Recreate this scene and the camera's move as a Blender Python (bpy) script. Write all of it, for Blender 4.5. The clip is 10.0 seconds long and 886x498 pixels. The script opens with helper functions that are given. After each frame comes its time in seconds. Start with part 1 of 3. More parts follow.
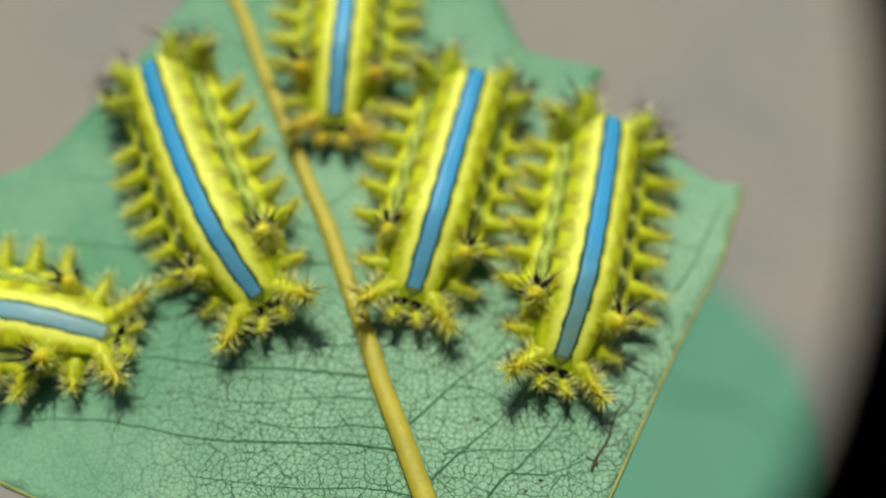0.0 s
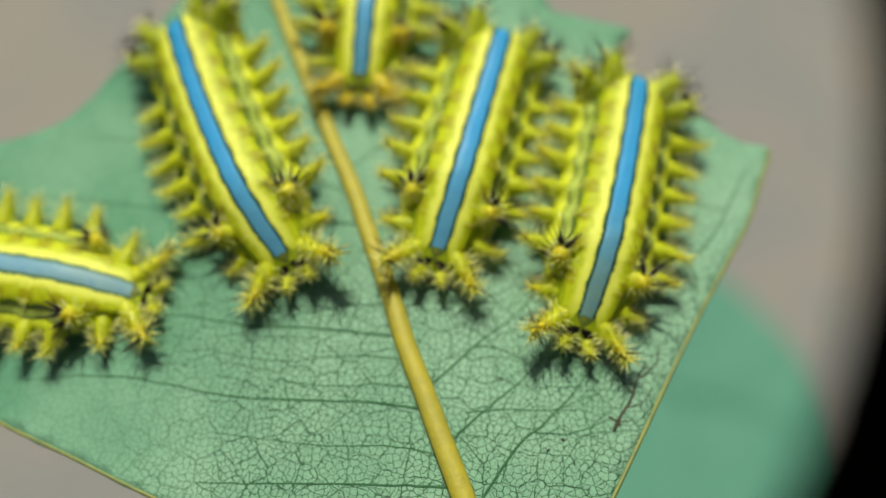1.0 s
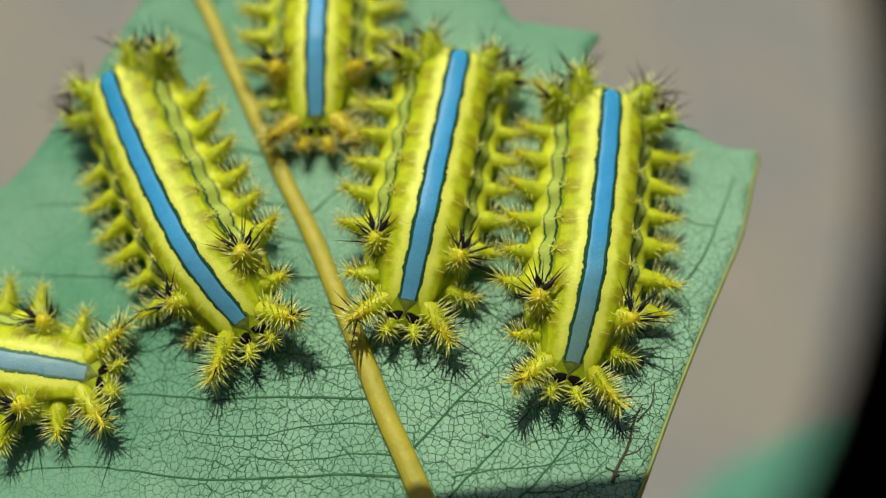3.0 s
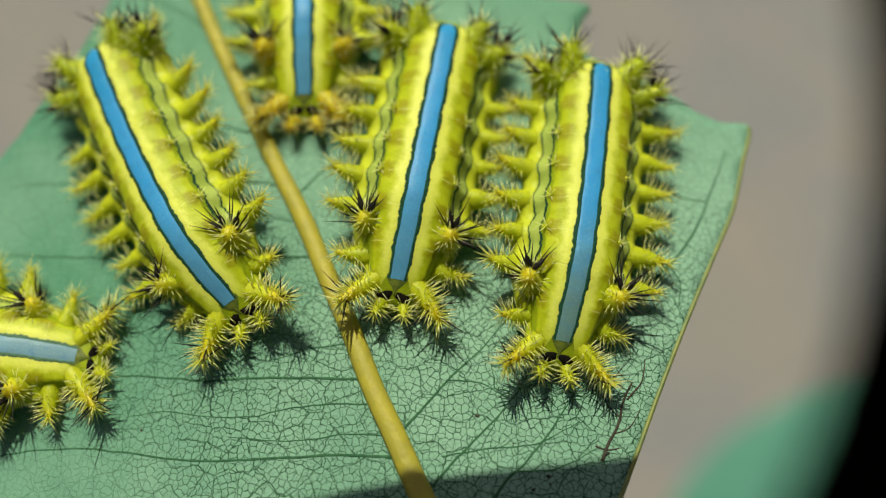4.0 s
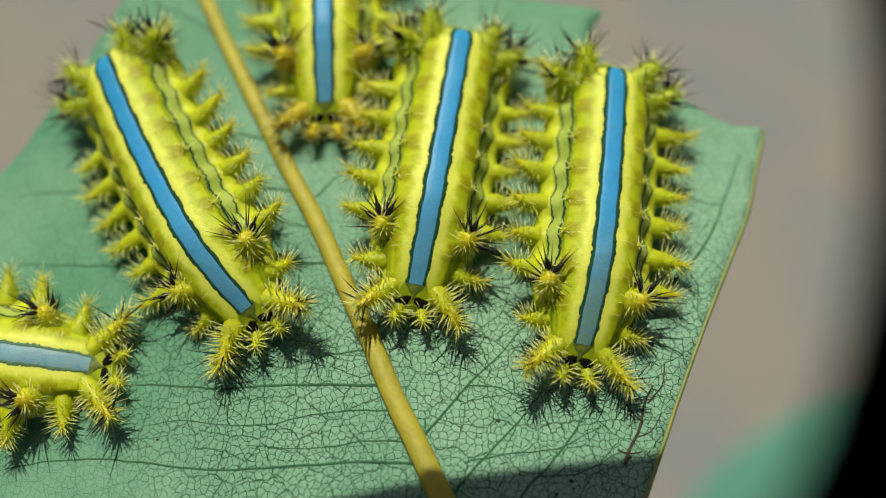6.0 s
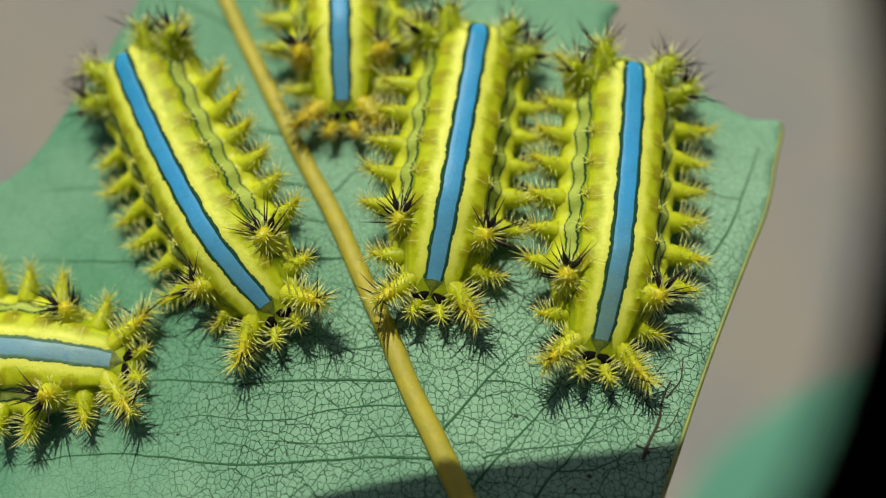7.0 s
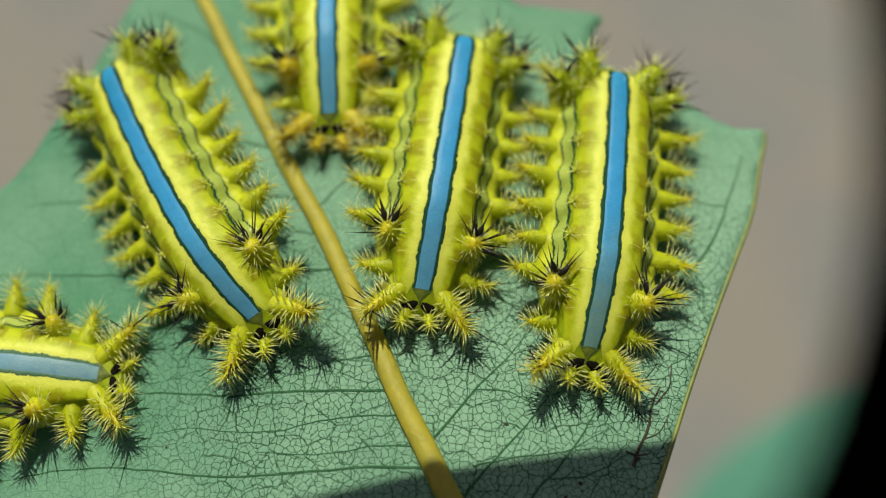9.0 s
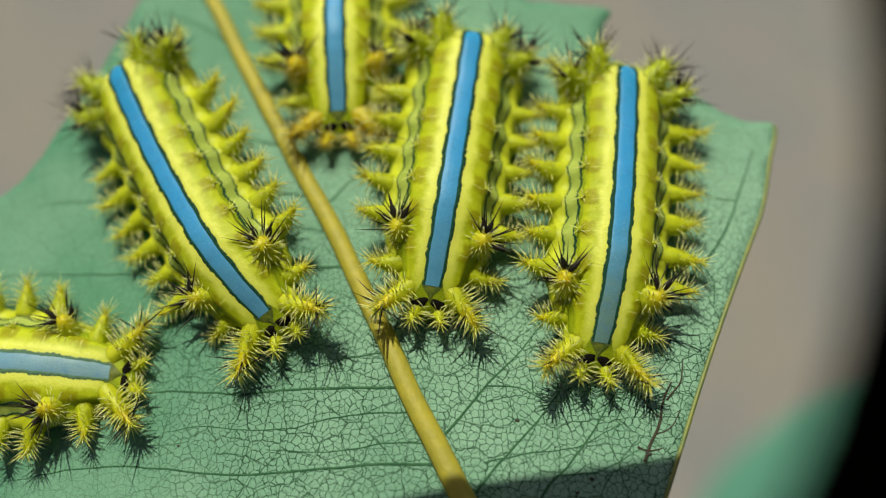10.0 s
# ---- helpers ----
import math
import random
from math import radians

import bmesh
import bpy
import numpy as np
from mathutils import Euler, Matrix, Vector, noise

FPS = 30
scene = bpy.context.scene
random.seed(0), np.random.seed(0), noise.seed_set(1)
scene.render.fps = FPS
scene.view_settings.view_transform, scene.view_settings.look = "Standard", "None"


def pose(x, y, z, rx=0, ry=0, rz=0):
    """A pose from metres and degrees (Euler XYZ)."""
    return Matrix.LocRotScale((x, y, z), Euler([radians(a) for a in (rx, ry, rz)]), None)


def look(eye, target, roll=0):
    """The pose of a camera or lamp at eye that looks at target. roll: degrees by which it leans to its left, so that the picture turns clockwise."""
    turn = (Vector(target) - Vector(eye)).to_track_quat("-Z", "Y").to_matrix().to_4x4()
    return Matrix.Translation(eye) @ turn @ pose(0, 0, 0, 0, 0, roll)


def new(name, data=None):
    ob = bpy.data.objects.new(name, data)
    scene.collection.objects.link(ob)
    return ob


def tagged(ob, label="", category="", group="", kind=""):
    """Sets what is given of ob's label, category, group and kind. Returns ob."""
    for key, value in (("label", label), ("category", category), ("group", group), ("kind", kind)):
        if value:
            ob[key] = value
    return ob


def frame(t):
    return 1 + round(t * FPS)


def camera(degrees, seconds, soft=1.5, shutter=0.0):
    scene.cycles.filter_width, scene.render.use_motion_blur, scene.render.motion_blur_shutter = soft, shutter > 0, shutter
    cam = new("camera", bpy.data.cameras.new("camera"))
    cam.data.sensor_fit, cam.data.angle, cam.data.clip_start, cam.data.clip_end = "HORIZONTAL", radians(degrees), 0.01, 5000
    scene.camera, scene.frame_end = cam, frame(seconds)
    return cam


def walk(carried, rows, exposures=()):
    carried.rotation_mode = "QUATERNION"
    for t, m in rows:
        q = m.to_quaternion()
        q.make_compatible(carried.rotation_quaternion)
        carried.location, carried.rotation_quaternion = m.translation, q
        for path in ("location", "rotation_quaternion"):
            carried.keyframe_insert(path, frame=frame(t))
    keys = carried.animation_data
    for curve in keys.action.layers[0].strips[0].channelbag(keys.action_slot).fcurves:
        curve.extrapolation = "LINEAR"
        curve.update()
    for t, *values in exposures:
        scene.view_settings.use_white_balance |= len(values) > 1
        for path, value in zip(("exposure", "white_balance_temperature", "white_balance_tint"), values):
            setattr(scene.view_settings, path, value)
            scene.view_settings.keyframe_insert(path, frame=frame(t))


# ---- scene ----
cam = camera(44.0, 10.0, soft=1.2)
PATH = [
    (0.0, -0.00011, -0.04165, 0.07333, 29.88, -3.52, 5.39),
    (0.5, 0.00035, -0.04043, 0.07386, 27.57, -3.13, 5.04),
    (1.0, 9e-05, -0.04202, 0.07319, 28.05, -2.45, 6.27),
    (1.1, 5e-05, -0.04206, 0.07322, 28.2666, -2.5055, 6.219),
    (1.2, -0.00019, -0.04227, 0.07341, 29.494, -2.82, 5.93),
    (1.3, -0.00068, -0.04269, 0.07378, 31.9488, -3.449, 5.352),
    (1.4, -0.0012, -0.04315, 0.07419, 34.6202, -4.1335, 4.723),
    (1.5, -0.00133, -0.04326, 0.07429, 35.27, -4.3, 4.57),
    (1.6, 0.0015, -0.0377, 0.0734, 33.07, -1.84, 3.46),
    (1.7, 0.00431, -0.03219, 0.07258, 26.14, 1.58, 4.03),
    (2.0, 0.00322, -0.03439, 0.07143, 28.33, 1.44, 4.75),
    (2.5, 0.00271, -0.03214, 0.07131, 25.13, 0.46, 2.91),
    (2.7, 0.00273, -0.03357, 0.07086, 26.01, 0.54, 2.26),
    (3.8, 0.00176, -0.03292, 0.07124, 24.43, -0.07, 1.72),
    (4.0, 0.00317, -0.03166, 0.07137, 23.43, 0.6, 1.56),
    (4.5, 0.00462, -0.03167, 0.07125, 24.65, 1.3, 0.62),
    (5.0, 0.00223, -0.03195, 0.07149, 24.39, -0.24, 0.23),
    (5.5, -7e-05, -0.03218, 0.07117, 24.28, -1.35, -0.56),
    (5.7, 0.00057, -0.0324, 0.07089, 24.61, -0.51, 0.01),
    (6.8, -5e-05, -0.03216, 0.07046, 23.32, 0.12, 1.15),
    (7.0, 0.0005, -0.03191, 0.07093, 23.7, 0.68, 0.93),
    (7.5, -0.00047, -0.03221, 0.07075, 24.23, 0.24, 0.53),
    (8.0, 6e-05, -0.03205, 0.07103, 24.06, 0.58, 0.26),
    (8.5, -0.00012, -0.03275, 0.07076, 24.81, 0.48, 0.24),
    (9.0, -0.0, -0.03296, 0.07069, 25.0, -0.0, 0.0),
    (9.5, 0.00056, -0.03274, 0.07073, 24.87, 0.41, 0.14),
    (10.0, 7e-05, -0.03272, 0.0707, 24.65, 0.7, -0.19),
]
VIEW = [(t, pose(x, y, z, rx, ry, rz)) for t, x, y, z, rx, ry, rz in PATH]
walk(cam, VIEW, ((0.0, 0.12), (1.5, 0.12), (2.0, 0.0), (5.5, 0.0), (7.0, -0.06), (10.0, -0.06)))
cam.data.dof.use_dof = True
cam.data.dof.focus_distance = 0.0732
cam.data.dof.aperture_fstop = 11.5

# ---- light ----
SUN_WAY = Vector((-0.20, 0.53, 0.90)).normalized()
world = bpy.data.worlds.new("sky")
scene.world = world
world.use_nodes = True
sky = world.node_tree.nodes.new("ShaderNodeTexSky")
sky.sky_type = "NISHITA"
sky.sun_disc = False
sky.dust_density = 7.0
sky.air_density = 0.6
sky.ozone_density = 0.3
sky.sun_elevation = math.asin(SUN_WAY.z)
sky.sun_rotation = math.atan2(SUN_WAY.x, SUN_WAY.y)
back = world.node_tree.nodes["Background"]
back.inputs["Strength"].default_value = 0.041
world.node_tree.links.new(sky.outputs[0], back.inputs["Color"])
sun = new("sun", bpy.data.lights.new("sun", "SUN"))
sun.data.energy = 4.15
sun.data.angle = radians(0.45)
sun.data.color = (1.0, 0.985, 0.715)
sun.matrix_world = look(SUN_WAY * 2.0, (0, 0, 0))
scene.view_settings.exposure = 0.0

MM = 0.001


# ---- materials ----
class Nodes:
    """A small wrapper to write node materials in few lines."""

    def __init__(self, name):
        self.mat = bpy.data.materials.new(name)
        self.mat.use_nodes = True
        self.tree = self.mat.node_tree
        self.shader = self.tree.nodes["Principled BSDF"]
        self.co = self.add("ShaderNodeTexCoord").outputs["Object"]
        mp = self.add("ShaderNodeMapping")
        mp.inputs["Scale"].default_value = (1000, 1000, 1000)
        self.link(self.co, mp.inputs["Vector"])
        self.mm = mp.outputs["Vector"]

    def add(self, kind):
        return self.tree.nodes.new(kind)

    def link(self, a, b):
        self.tree.links.new(a, b)

    def put(self, socket, value):
        if hasattr(value, "is_output"):
            self.link(value, socket)
        else:
            socket.default_value = value

    def across(self):
        """How far a point of a caterpillar's skin lies from its middle line, in mm."""
        n = self.add("ShaderNodeAttribute")
        n.attribute_name = "across"
        return n.outputs["Fac"]

    def let_through(self, share, colour):
        """Thin skin: a share of the light goes through it."""
        thin = self.add("ShaderNodeBsdfTranslucent")
        thin.inputs["Color"].default_value = (*colour, 1)
        both = self.add("ShaderNodeMixShader")
        both.inputs[0].default_value = share
        self.link(self.shader.outputs[0], both.inputs[1])
        self.link(thin.outputs[0], both.inputs[2])
        self.link(both.outputs[0], self.tree.nodes["Material Output"].inputs["Surface"])
        return self.mat

    def noise(self, scale, detail=3.0, vector=None, rough=0.55):
        n = self.add("ShaderNodeTexNoise")
        n.inputs["Scale"].default_value = scale
        n.inputs["Detail"].default_value = detail
        n.inputs["Roughness"].default_value = rough
        self.link(vector or self.mm, n.inputs["Vector"])
        return n.outputs["Fac"]

    def edges(self, scale, vector=None, rand=1.0):
        n = self.add("ShaderNodeTexVoronoi")
        n.feature = "DISTANCE_TO_EDGE"
        n.voronoi_dimensions = "2D"
        n.inputs["Scale"].default_value = scale
        n.inputs["Randomness"].default_value = rand
        self.link(vector or self.mm, n.inputs["Vector"])
        return n.outputs["Distance"]

    def ramp(self, fac, a, b):
        n = self.add("ShaderNodeMapRange")
        n.interpolation_type = "SMOOTHSTEP"
        n.inputs["From Min"].default_value = a
        n.inputs["From Max"].default_value = b
        self.link(fac, n.inputs["Value"])
        return n.outputs["Result"]

    def calc(self, op, a, b):
        n = self.add("ShaderNodeMath")
        n.operation = op
        self.put(n.inputs[0], a)
        self.put(n.inputs[1], b)
        return n.outputs[0]

    def mix(self, fac, a, b):
        n = self.add("ShaderNodeMix")
        n.data_type = "RGBA"
        self.put(n.inputs["Factor"], fac)
        for socket, value in ((n.inputs["A"], a), (n.inputs["B"], b)):
            self.put(socket, (*value, 1) if isinstance(value, tuple) else value)
        return n.outputs["Result"]

    def bump(self, height, distance, strength=0.6):
        n = self.add("ShaderNodeBump")
        n.inputs["Distance"].default_value = distance
        n.inputs["Strength"].default_value = strength
        self.link(height, n.inputs["Height"])
        self.link(n.outputs["Normal"], self.shader.inputs["Normal"])

    def done(self, colour, rough, glow=0.0, radius=0.0006, coat=0.0):
        s = self.shader.inputs
        self.put(s["Base Color"], (*colour, 1) if isinstance(colour, tuple) else colour)
        self.put(s["Roughness"], rough)
        if glow:
            s["Subsurface Weight"].default_value = glow
            s["Subsurface Radius"].default_value = (1.0, 0.9, 0.3)
            s["Subsurface Scale"].default_value = radius
        s["Coat Weight"].default_value = coat
        return self.mat


def skin(name, a, b, scale=1.2, rough=0.45, glow=0.25, relief=0.05, coat=0.0, grain=9.0, tip=None, reach=(0.9, 2.2), through_it=0.0):
    """Moist caterpillar skin: two colours in soft blotches, with a fine granular relief."""
    n = Nodes(name)
    blotch = n.ramp(n.noise(scale, 4), 0.36, 0.64)
    fine = n.noise(grain, 2)
    colour = n.mix(blotch, a, b)
    colour = n.mix(n.calc("MULTIPLY", n.ramp(fine, 0.5, 0.75), 0.35), colour, tuple(min(1, v * 1.3 + 0.02) for v in a))
    if tip:
        sep = n.add("ShaderNodeSeparateXYZ")
        n.link(n.mm, sep.inputs[0])
        colour = n.mix(n.ramp(n.calc("ADD", sep.outputs["Z"], n.calc("MULTIPLY", n.noise(1.5, 2), 0.8)), reach[0] + 0.4, reach[1] + 0.4), colour, tip)
    if relief:
        n.bump(n.calc("ADD", fine, n.calc("MULTIPLY", n.noise(2.2, 2), 1.2)), relief * MM, 0.8)
    n.shader.inputs["Specular IOR Level"].default_value = 0.3
    n.done(colour, rough, glow, 0.0011, coat=coat)
    return n.let_through(through_it, a) if through_it else n.mat


def leaf_material(name, base, pale, vein, net=1.0):
    """Underside of a leaf: waxy bloom, shading painted across it, and a net of fine sunken veins in three sizes."""
    n = Nodes(name)
    flat = n.add("ShaderNodeMapping")
    flat.inputs["Scale"].default_value = (1, 1, 0)
    n.link(n.mm, flat.inputs["Vector"])
    wob = n.add("ShaderNodeTexNoise")
    wob.inputs["Scale"].default_value = 1.6
    wob.inputs["Detail"].default_value = 2
    n.link(flat.outputs[0], wob.inputs["Vector"])
    add = n.add("ShaderNodeVectorMath")
    add.operation = "MULTIPLY_ADD"
    add.inputs[1].default_value = (0.42, 0.42, 0)
    n.link(wob.outputs["Color"], add.inputs[0])
    n.link(flat.outputs[0], add.inputs[2])
    v = add.outputs[0]
    cell = n.ramp(n.edges(2.1, v, 1.0), 0.082, 0.026)
    branch = n.ramp(n.edges(0.55, v, 1.0), 0.030, 0.010)
    stub = n.calc("MULTIPLY", n.ramp(n.edges(4.6, v, 1.0), 0.085, 0.03), n.ramp(n.noise(3.4, 2, v), 0.50, 0.56))
    dim = n.ramp(n.noise(0.11, 2, v), 0.30, 0.62)
    spot = n.add("ShaderNodeSeparateXYZ")
    n.link(flat.outputs[0], spot.inputs[0])
    drift = n.calc("MULTIPLY", n.noise(0.2, 2, v), 12.0)
    ripe = n.calc("MULTIPLY", n.ramp(n.calc("ADD", spot.outputs["X"], drift), -20.0, -6.0), n.ramp(n.calc("ADD", spot.outputs["Y"], drift), 15.0, -3.0))
    net = n.calc("MULTIPLY", n.calc("ADD", n.calc("MULTIPLY", ripe, 0.65), 0.35), net)
    lines = n.calc("MAXIMUM", n.calc("MULTIPLY", cell, 1.0), n.calc("MAXIMUM", branch, n.calc("MULTIPLY", stub, 0.7)))
    broken = n.ramp(n.noise(2.6, 2, v), 0.36, 0.52)
    lines = n.calc("MULTIPLY", lines, n.calc("MULTIPLY", n.calc("ADD", n.calc("MULTIPLY", broken, 0.4), 0.6), net))
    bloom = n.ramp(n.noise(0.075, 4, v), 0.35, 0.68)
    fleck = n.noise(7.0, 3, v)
    # bloom mottling, plus shading painted in: darker towards the upper left
    bloom_and_shade = n.calc("ADD", n.calc("MULTIPLY", bloom, 0.5), n.calc("MULTIPLY", n.ramp(n.calc("ADD", spot.outputs["X"], n.calc("MULTIPLY", spot.outputs["Y"], -1.0)), -29.0, 16.0), 0.65))
    colour = n.mix(bloom_and_shade, base, pale)
    colour = n.mix(n.calc("MULTIPLY", n.ramp(fleck, 0.42, 0.7), 0.25), colour, tuple(c * 0.72 for c in base))
    colour = n.mix(n.calc("MULTIPLY", lines, n.calc("ADD", n.calc("MULTIPLY", dim, 0.15), 0.85)), colour, vein)
    n.bump(n.calc("SUBTRACT", n.calc("MULTIPLY", fleck, 0.25), lines), 0.06 * MM, 0.6)
    out = n.done(colour, n.calc("ADD", n.calc("MULTIPLY", fleck, 0.2), 0.42), 0.0)
    n.shader.inputs["Specular IOR Level"].default_value = 0.22
    return out


def body_material():
    """Yellow-green flank, paler on the swollen lower rim, with an olive scallop on each segment."""
    n = Nodes("body_yellow_green")
    sep = n.add("ShaderNodeSeparateXYZ")
    n.link(n.mm, sep.inputs[0])
    far = n.calc("ADD", n.across(), n.calc("MULTIPLY", n.noise(0.9, 3), 0.5))
    beat = n.calc("COSINE", n.calc("MULTIPLY", n.calc("ADD", sep.outputs["Y"], -2.4), 2 * math.pi / 2.45), 0.0)
    colour = n.mix(n.ramp(n.noise(0.9, 4), 0.36, 0.62), (0.34, 0.42, 0.010), (0.23, 0.30, 0.006))
    rim = n.calc("MULTIPLY", n.ramp(far, 3.55, 3.85), n.ramp(far, 4.75, 4.4))
    rim = n.calc("MULTIPLY", rim, n.calc("ADD", n.calc("MULTIPLY", n.noise(1.3, 3), 0.6), 0.5))
    colour = n.mix(rim, colour, (0.55, 0.59, 0.035))
    patch = n.calc("MULTIPLY", n.ramp(n.calc("ADD", beat, n.calc("MULTIPLY", n.noise(1.1, 4), 1.6)), 0.9, 1.7), n.ramp(far, 3.9, 4.5))
    colour = n.mix(n.calc("MULTIPLY", patch, 0.6), colour, (0.24, 0.25, 0.004))
    fine = n.noise(8.0, 3)
    colour = n.mix(n.calc("MULTIPLY", n.ramp(fine, 0.5, 0.72), 0.25), colour, (0.52, 0.55, 0.03))
    n.bump(n.calc("ADD", fine, n.calc("MULTIPLY", n.noise(2.0, 2), 1.3)), 0.04 * MM, 0.7)
    n.shader.inputs["Specular IOR Level"].default_value = 0.2
    return n.done(colour, 0.40, 0.5, 0.0011)


def plain(name, a, b, scale, rough, relief=0.03, metal=0.0, glow=0.0):
    n = Nodes(name)
    f = n.noise(scale, 5)
    n.bump(n.noise(scale * 4, 3), relief * MM, 0.6)
    n.shader.inputs["Metallic"].default_value = metal
    return n.done(n.mix(n.ramp(f, 0.3, 0.7), a, b), rough, glow)


def stripe_material(name="stripe_blue", grey=0.0, fade=0.45):
    """Blue back stripe, greyer and paler towards the tail, with fine pale granules."""
    n = Nodes(name)
    sep = n.add("ShaderNodeSeparateXYZ")
    n.link(n.mm, sep.inputs[0])
    pale = n.ramp(n.calc("ADD", sep.outputs["Y"], n.calc("MULTIPLY", n.noise(1.0, 3), 4.0)), 12.5, 3.0)
    deep = n.ramp(sep.outputs["Y"], 14.0, 22.0)
    colour = n.mix(n.calc("MULTIPLY", deep, 0.55), (0.040, 0.285, 0.64), (0.006, 0.225, 0.48))
    colour = n.mix(n.calc("MULTIPLY", pale, fade), colour, (0.125, 0.225, 0.205))
    colour = n.mix(grey, colour, (0.24, 0.33, 0.31))
    grain = n.noise(8.0, 2)
    colour = n.mix(n.calc("MULTIPLY", n.ramp(grain, 0.56, 0.72), 0.35), colour, (0.22, 0.42, 0.58))
    colour = n.mix(n.calc("MULTIPLY", n.ramp(n.noise(1.6, 3), 0.5, 0.75), 0.35), colour, (0.05, 0.19, 0.42))
    n.bump(grain, 0.025 * MM, 0.8)
    n.shader.inputs["Specular IOR Level"].default_value = 0.15
    return n.done(colour, 0.38, 0.1)


def ridge_material():
    """Yellow back ridge: cream beside the blue stripe, an olive blotch on each segment farther out, fine pale sutures."""
    n = Nodes("ridge_yellow")
    sep = n.add("ShaderNodeSeparateXYZ")
    n.link(n.mm, sep.inputs[0])
    soft = n.noise(1.3, 3)
    far = n.calc("ADD", n.across(), n.calc("MULTIPLY", n.calc("ADD", soft, -0.5), 0.9))
    turn = n.calc("MULTIPLY", n.calc("ADD", sep.outputs["Y"], -2.4), 2 * math.pi / 2.45)
    beat = n.calc("COSINE", turn, 0.0)
    colour = n.mix(n.ramp(n.noise(0.8, 4), 0.38, 0.62), (0.38, 0.44, 0.007), (0.45, 0.51, 0.014))
    cream = n.calc("MULTIPLY", n.ramp(far, 1.75, 1.10), n.ramp(n.calc("ADD", sep.outputs["Y"], soft), -0.5, 2.0))
    colour = n.mix(cream, colour, (0.66, 0.69, 0.115))
    blotch = n.calc("MULTIPLY", n.ramp(n.calc("ADD", beat, n.calc("MULTIPLY", n.noise(1.4, 4), 2.0)), 0.6, 1.5), n.calc("MULTIPLY", n.ramp(far, 1.45, 1.95), n.ramp(far, 2.75, 2.45)))
    colour = n.mix(n.calc("MULTIPLY", blotch, 0.85), colour, (0.27, 0.26, 0.004))
    suture = n.calc("MULTIPLY", n.ramp(n.calc("COSINE", n.calc("ADD", turn, n.calc("MULTIPLY", soft, 0.9)), 0.0), 0.988, 0.998), n.ramp(n.noise(2.5, 2), 0.4, 0.6))
    colour = n.mix(n.calc("MULTIPLY", suture, 0.3), colour, (0.82, 0.82, 0.35))
    fine = n.noise(6.0, 3)
    colour = n.mix(n.calc("MULTIPLY", n.ramp(fine, 0.52, 0.72), 0.25), colour, (0.58, 0.62, 0.07))
    n.bump(n.calc("ADD", fine, n.calc("ADD", n.calc("MULTIPLY", n.noise(1.8, 2), 2.0), n.calc("MULTIPLY", suture, -0.6))), 0.04 * MM, 0.7)
    n.shader.inputs["Specular IOR Level"].default_value = 0.18
    return n.done(colour, 0.45, 0.5, 0.0009)


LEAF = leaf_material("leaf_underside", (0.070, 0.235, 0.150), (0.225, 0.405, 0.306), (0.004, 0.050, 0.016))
LEAF_FAR = leaf_material("leaf_far", (0.052, 0.200, 0.158), (0.078, 0.240, 0.192), (0.03, 0.13, 0.08), 0.4)
RIB = plain("midrib_skin", (0.41, 0.35, 0.030), (0.33, 0.295, 0.035), 0.9, 0.6, 0.08, glow=0.1)
VEIN = plain("vein_skin", (0.024, 0.090, 0.045), (0.045, 0.13, 0.065), 1.5, 0.6, 0.03)
VEIN.node_tree.nodes["Principled BSDF"].inputs["Specular IOR Level"].default_value = 0.1
MARGIN = plain("margin_skin", (0.20, 0.22, 0.04), (0.12, 0.17, 0.05), 0.8, 0.5, 0.04)
SCAR = plain("scar_bark", (0.055, 0.038, 0.025), (0.03, 0.022, 0.018), 3.0, 0.8, 0.06)
SPECK = plain("speck", (0.02, 0.025, 0.015), (0.03, 0.03, 0.02), 5.0, 0.7, 0.03)
BODY = body_material()
RIDGE = ridge_material()
STRIPE = stripe_material()
STRIPE_FADED = stripe_material("stripe_faded", 0.0, 0.95)
STRIPE_GREY = stripe_material("stripe_grey", 0.55)
EDGE = plain("stripe_edge_dark", (0.006, 0.040, 0.022), (0.014, 0.065, 0.035), 4.0, 0.8, 0.02)
EDGE.node_tree.nodes["Principled BSDF"].inputs["Specular IOR Level"].default_value = 0.15
EDGE_PALE = plain("stripe_edge_grey", (0.05, 0.12, 0.07), (0.08, 0.17, 0.10), 4.0, 0.8, 0.02)
BAND = skin("side_band_green", (0.36, 0.44, 0.09), (0.27, 0.35, 0.06), 0.8, 0.4, 0.15, 0.02)
NOTCH = skin("notch_olive", (0.055, 0.095, 0.018), (0.14, 0.165, 0.02), 2.0, 0.4, 0.1, 0.05)
LOBE = skin("lobe_yellow_green", (0.52, 0.57, 0.016), (0.44, 0.50, 0.012), 1.3, 0.4, 0.7, 0.04, tip=(0.66, 0.54, 0.014), through_it=0.2)
LOBE_GREEN = skin("lobe_bright_green", (0.52, 0.60, 0.022), (0.43, 0.52, 0.016), 1.3, 0.4, 0.7, 0.04, through_it=0.2)
LOBE_WARM = skin("lobe_warm_yellow", (0.57, 0.60, 0.022), (0.49, 0.54, 0.016), 1.3, 0.35, 0.7, 0.04, tip=(0.67, 0.55, 0.018), through_it=0.2)
SPINE = skin("spine_pale_yellow", (0.88, 0.88, 0.27), (0.84, 0.83, 0.15), 1.5, 0.3, 0.0, 0.0, 0.3, through_it=0.65)
LOBE_ORANGE = skin("lobe_orange", (0.66, 0.53, 0.014), (0.58, 0.51, 0.014), 1.3, 0.4, 0.7, 0.04, through_it=0.2)
